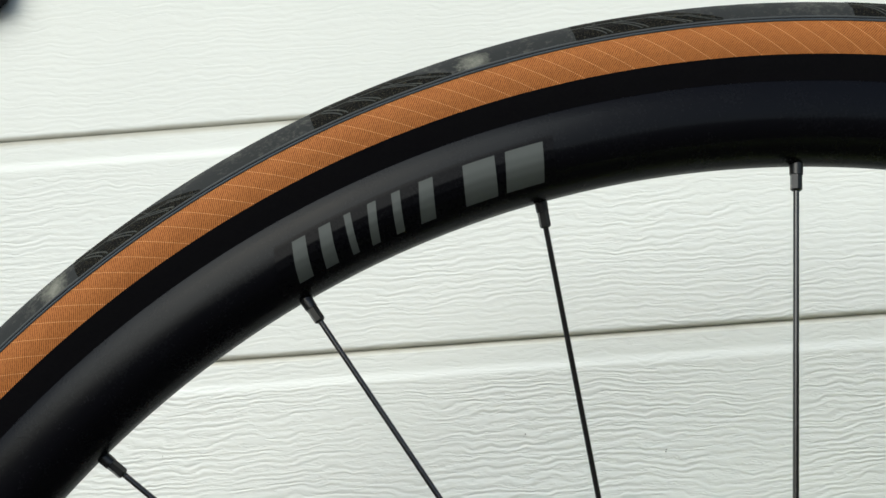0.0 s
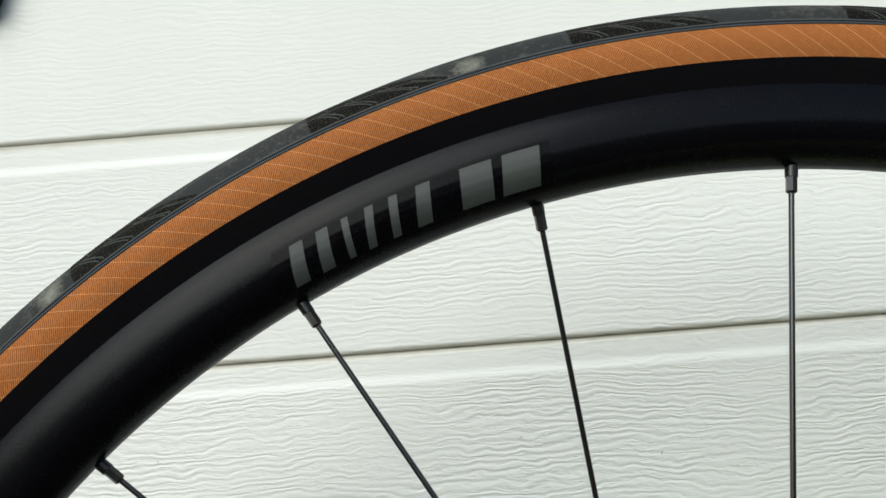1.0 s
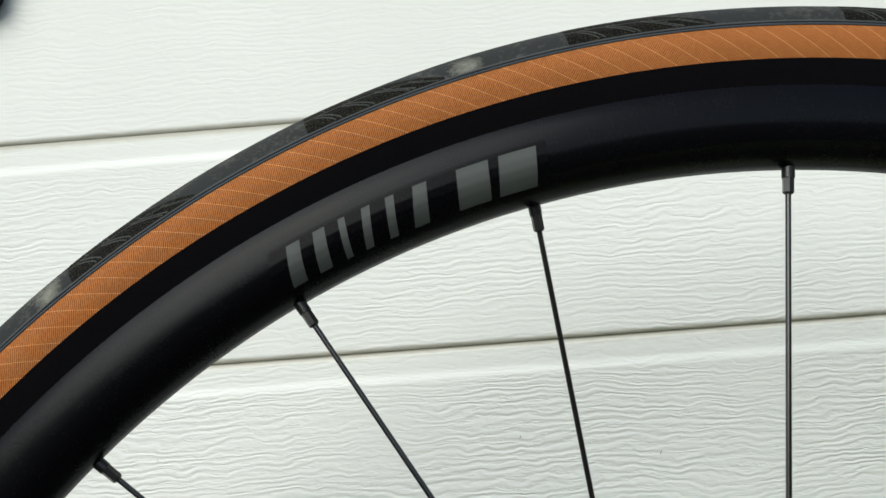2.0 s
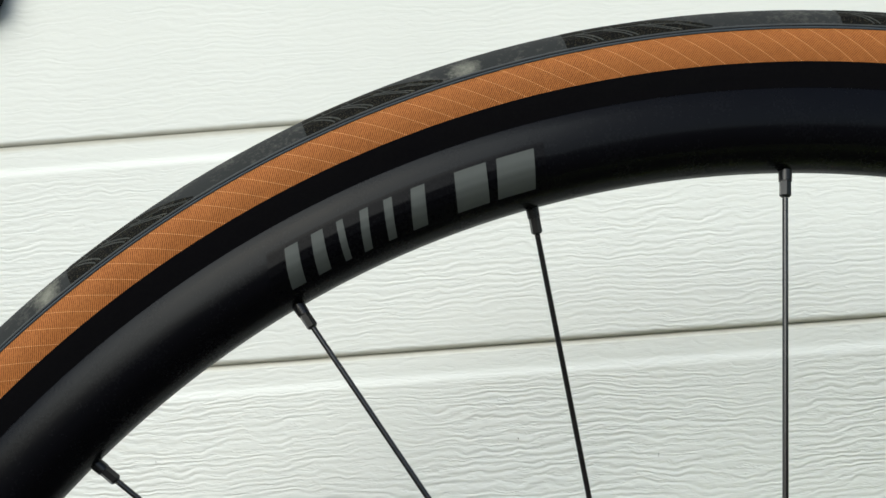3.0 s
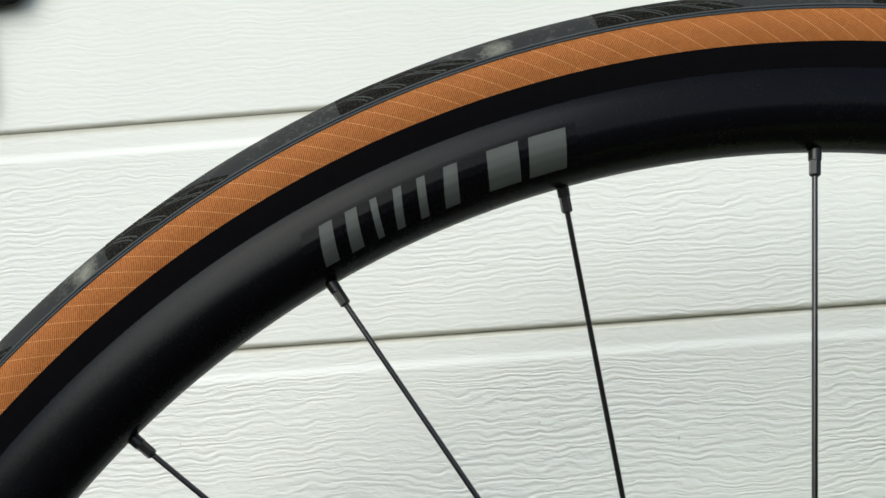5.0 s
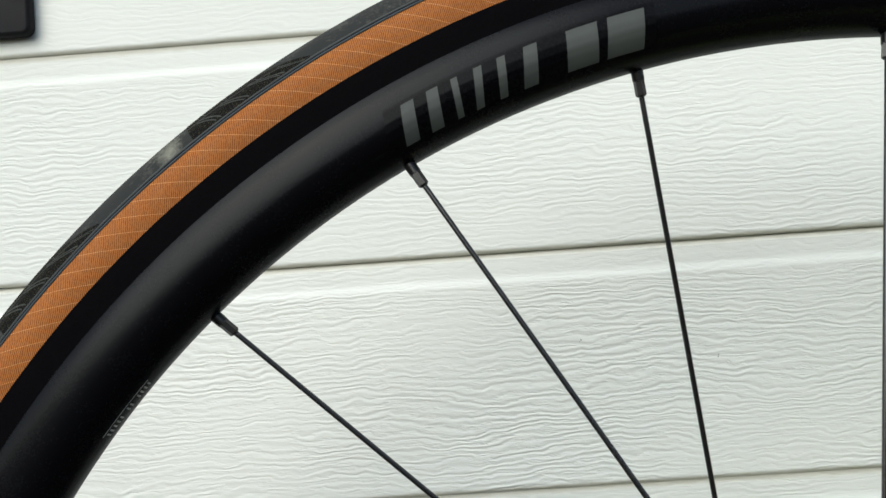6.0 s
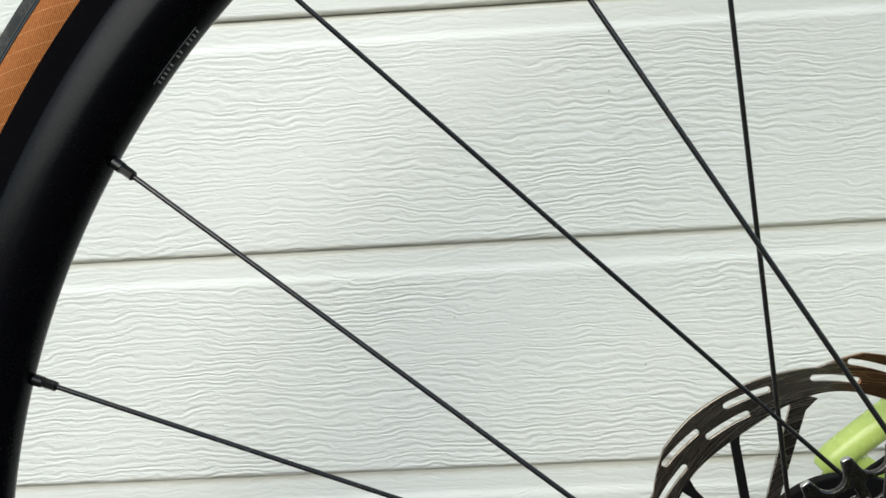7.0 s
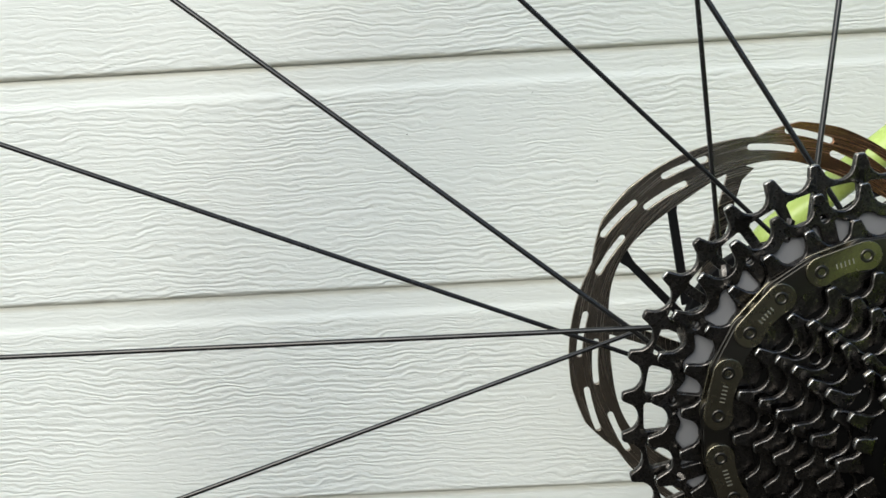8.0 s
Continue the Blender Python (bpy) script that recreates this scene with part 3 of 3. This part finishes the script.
def link_plate(p, q, radius, waist):
    """A link's side plate: round ends, a straight outer edge and a hollowed inner one."""
    length = math.dist(p, q)
    out = [(length + radius * math.cos(radians(a)), radius * math.sin(radians(a))) for a in range(-90, 91, 15)]
    out += [(radius * math.cos(radians(a)), radius * math.sin(radians(a))) for a in range(90, 271, 15)]
    out += [(length * f, -radius + waist * math.sin(math.pi * f)) for f in (0.15, 0.3, 0.5, 0.7, 0.85)]
    c, s = (q[0] - p[0]) / length, (q[1] - p[1]) / length
    return [(p[0] + x * c - z * s, p[1] + x * s + z * c) for x, z in out]


rollers = []
for x, z in pins:
    rollers.append(rod((x, CHAIN_Y - 0.0010, z), (x, CHAIN_Y + 0.0010, z), 0.0037, sides=20))
chain = part("chain", join(*rollers), CHAIN_DARK, bicycle, "oily olive-grey steel bicycle chain")
for k, (p, q) in enumerate(zip(pins, pins[1:])):
    # the outer edge of a plate faces away from the axle, so each link is taken against the turn
    outer = k % 2 == 1
    for side in (-1, 1):
        shift = 0.00215 if outer else 0.00125
        plate = cut_plate([link_plate(q, p, 0.0042 if outer else 0.0041, 0.0011)], 0.0009, CHAIN_Y + side * shift, 0.0002)
        part("outer_plate" if outer else "inner_plate", plate, CHAIN_STEEL if outer else CHAIN_DARK, chain)
    if outer:
        for x, z in (p, q):
            rivet = part("rivet", ring([(0.0009, 0.0004), (0.0010, -0.00005), (0.0013, -0.00020), (0.0016, -0.00020), (0.0019, -0.00005), (0.0020, 0.0003)], 20), CHAIN_DARK, chain)
            rivet.location = (x, CHAIN_Y - 0.0026, z)
            core = part("pin_end", rod((0, 0.00004, 0), (0, 0.0010, 0), 0.00105, sides=16), CORE, chain)
            core.location = (x, CHAIN_Y - 0.0026, z)
        bars = []
        c, s = (p[0] - q[0]) / 0.0127, (p[1] - q[1]) / 0.0127
        for n in range(5):
            along = 0.0040 + 0.00115 * n
            quad = [(along, -0.0008), (along + 0.00035, -0.0008), (along + 0.00045, 0.0007), (along + 0.0001, 0.0007)]
            bm = bmesh.new()
            bm.faces.new([bm.verts.new((q[0] + x * c - z * s, CHAIN_Y - 0.00266, q[1] + x * s + z * c)) for x, z in quad])
            bmesh.ops.recalc_face_normals(bm, faces=bm.faces)
            bars.append(bm)
        part("stamping", join(*bars), MARK, chain, "pale stamped bars")

# ---- brake disc ----
ROTOR_Y = 0.0490
ROTOR_SIZE = 0.982


def rotor_edge(a):
    f = ((a - 96.0) % 60) / 60
    return 0.0772 + 0.0047 * (min(1.0, f / 0.62) if f < 0.80 else (1 - f) / 0.20)


loops = [[polar(rotor_edge(a), a) for a in range(0, 360, 1)]]
loops.append([polar(0.0659 + 0.0016 * math.cos(radians(6 * (a - 93))), a) for a in range(0, 360, 2)])
for k in range(6):
    b = 60 * k
    for r0, a0, r1, a1 in ((0.0744, 111.3, 0.0766, 123.6), (0.0764, 134.9, 0.0785, 147.2), (0.0697, 120.0, 0.0719, 133.2), (0.0715, 145.2, 0.0736, 157.8)):
        loops.append(slot(r0, a0 + b, r1, a1 + b, 0.0012))
rotor = part("brake_disc", cut_plate([[(x * ROTOR_SIZE, z * ROTOR_SIZE) for x, z in loop] for loop in loops], 0.0018, ROTOR_Y, 0.00015), ROTOR_STEEL, bicycle, "worn slotted steel disc brake rotor")
for k in (0, 1, 2, 3, 5, 6, 7, 8, 10, 11, 12, 13):
    a = 102.0 + 24 * k
    kind = k % 3
    end = [(0.0350, 39.6), (0.0365, 33.0), (0.0300, 26.0), (0.0310, 20.0)][k] if k < 4 else (0.0320, 28.0)
    p, q = Vector((polar(0.0682, a)[0], 0, polar(0.0682, a)[1])), Vector((polar(end[0], a + end[1])[0], 0, polar(end[0], a + end[1])[1]))
    way = (q - p).normalized()
    across = Vector((-way.z, 0, way.x))
    w0, w1, w2 = (0.0062, 0.0030, 0.0022) if kind == 0 else (0.0030, 0.0016, 0.0017)
    mid = p + way * 0.0055
    outline = [p + across * w0, mid + across * w1, q + across * w2, q - across * w2, mid - across * w1, p - across * w0]
    part("arm", cut_plate([[(v.x * ROTOR_SIZE, v.z * ROTOR_SIZE) for v in outline]], 0.0017 if kind == 0 else 0.0022, ROTOR_Y + 0.0006, 0.0002), ROTOR_STEEL if kind == 0 else ARM_BLACK, rotor)
part("carrier", cut_plate([circle(0.0362, 64), circle(0.0150, 48)], 0.005, ROTOR_Y - 0.0030, 0.0004), ARM_BLACK, rotor, "black alloy rotor carrier")


# ---- frame stays ----
def tube(points, radii, sides=20):
    """A tube through points, with a radius at each."""
    bm = bmesh.new()
    rings = []
    points = [Vector(p) for p in points]
    for k, (p, r) in enumerate(zip(points, radii)):
        way = (points[min(k + 1, len(points) - 1)] - points[max(k - 1, 0)]).normalized()
        side = way.cross(Vector((0, 1, 0))).normalized()
        up = side.cross(way)
        rings.append([bm.verts.new(p + (side * math.cos(2 * math.pi * j / sides) + up * math.sin(2 * math.pi * j / sides)) * r) for j in range(sides)])
    for a, b in zip(rings, rings[1:]):
        for j in range(sides):
            bm.faces.new((a[j], a[(j + 1) % sides], b[(j + 1) % sides], b[j]))
    bm.faces.new(rings[0])
    bm.faces.new(rings[-1])
    bmesh.ops.recalc_face_normals(bm, faces=bm.faces)
    return smooth(bm, 50)


for side in (1, -1):
    y = 0.0695 if side > 0 else -0.0790
    part("seat_stay", tube([(0.0000, y, 0.0300), (0.0020, y, 0.0318), (0.0055, y, 0.0347), (0.0120, y, 0.0396), (0.060, y * 0.99, 0.0750), (0.120, y * 0.95, 0.119), (0.26, y * 0.75, 0.225)], [0.0035, 0.0053, 0.0060, 0.0062, 0.0068, 0.0072, 0.0078]), LIME, bicycle, "lime green painted seat stay")
    part("dropout", cut_plate([[(0.0010 + x, z) for x, z in ((-0.012, -0.012), (0.020, -0.014), (0.050, -0.006), (0.050, 0.008), (0.018, 0.034), (0.004, 0.034), (-0.004, 0.016), (-0.013, 0.006))]], 0.006, y * 1.02, 0.0010), LIME, bicycle)
    part("chain_stay", tube([(0.040, y, 0.001), (0.10, y * 0.98, 0.003), (0.25, y * 0.75, 0.010), (0.40, y * 0.55, 0.018)], [0.0065, 0.0085, 0.0100, 0.0120]), LIME, bicycle)
part("thru_axle", rod((0, -0.085, 0), (0, 0.073, 0), 0.006, sides=24), CORE, bicycle)

# ---- lamp on the wall ----
lamp = tagged(new("wall_lamp"), "black outdoor lamp fixed to the white siding", "lamp")
lamp.location = (-0.3775, WALL, AXLE + 0.3790)


def rounded(w, h, r):
    out = []
    for cx, cz, a0 in ((w - r, r, -90), (w - r, h - r, 0), (-w + r, h - r, 90), (-w + r, r, 180)):
        out += [(cx + r * math.cos(radians(a0 + d)), cz + r * math.sin(radians(a0 + d))) for d in range(0, 91, 15)]
    return out


part("backplate", cut_plate([rounded(0.035, 0.16, 0.005)], 0.008, -0.004, 0.002), LAMP_BLACK, lamp)
part("lamp_body", cut_plate([rounded(0.0594, 0.094, 0.014)], 0.014, -0.0072, 0.004), LAMP_BLACK, lamp).location = (0, 0, 0.0617)
part("bracket", rod((0, -0.010, 0.100), (0, -0.020, 0.100), 0.012, sides=24), LAMP_BLACK, lamp)

# ---- specks on the siding ----
SPECKS = [(-0.2458, 0.1928), (-0.0752, 0.0916), (-0.1440, 0.0727), (-0.2103, -0.0786), (-0.0652, -0.0929), (-0.0400, 0.0414), (0.0180, 0.1785), (-0.0550, 0.1910), (-0.1444, 0.0248)]
specks = bmesh.new()
chance = random.Random(4)
for x, z in SPECKS:
    for n in range(2):
        m = Matrix.Translation((x + chance.uniform(-0.0008, 0.0008), WALL - 0.0003, z + AXLE + chance.uniform(-0.0008, 0.0008))) @ Matrix.Rotation(chance.uniform(0, 3), 4, "Y") @ Matrix.Diagonal((chance.uniform(0.00012, 0.00026), 0.0003, chance.uniform(0.00025, 0.0006), 1))
        bmesh.ops.create_icosphere(specks, subdivisions=1, radius=1, matrix=m)
tagged(part("dirt_specks", specks, CHAIN_DARK, None), "tiny dark specks of dirt stuck on the white siding", "dirt", kind="stuff")
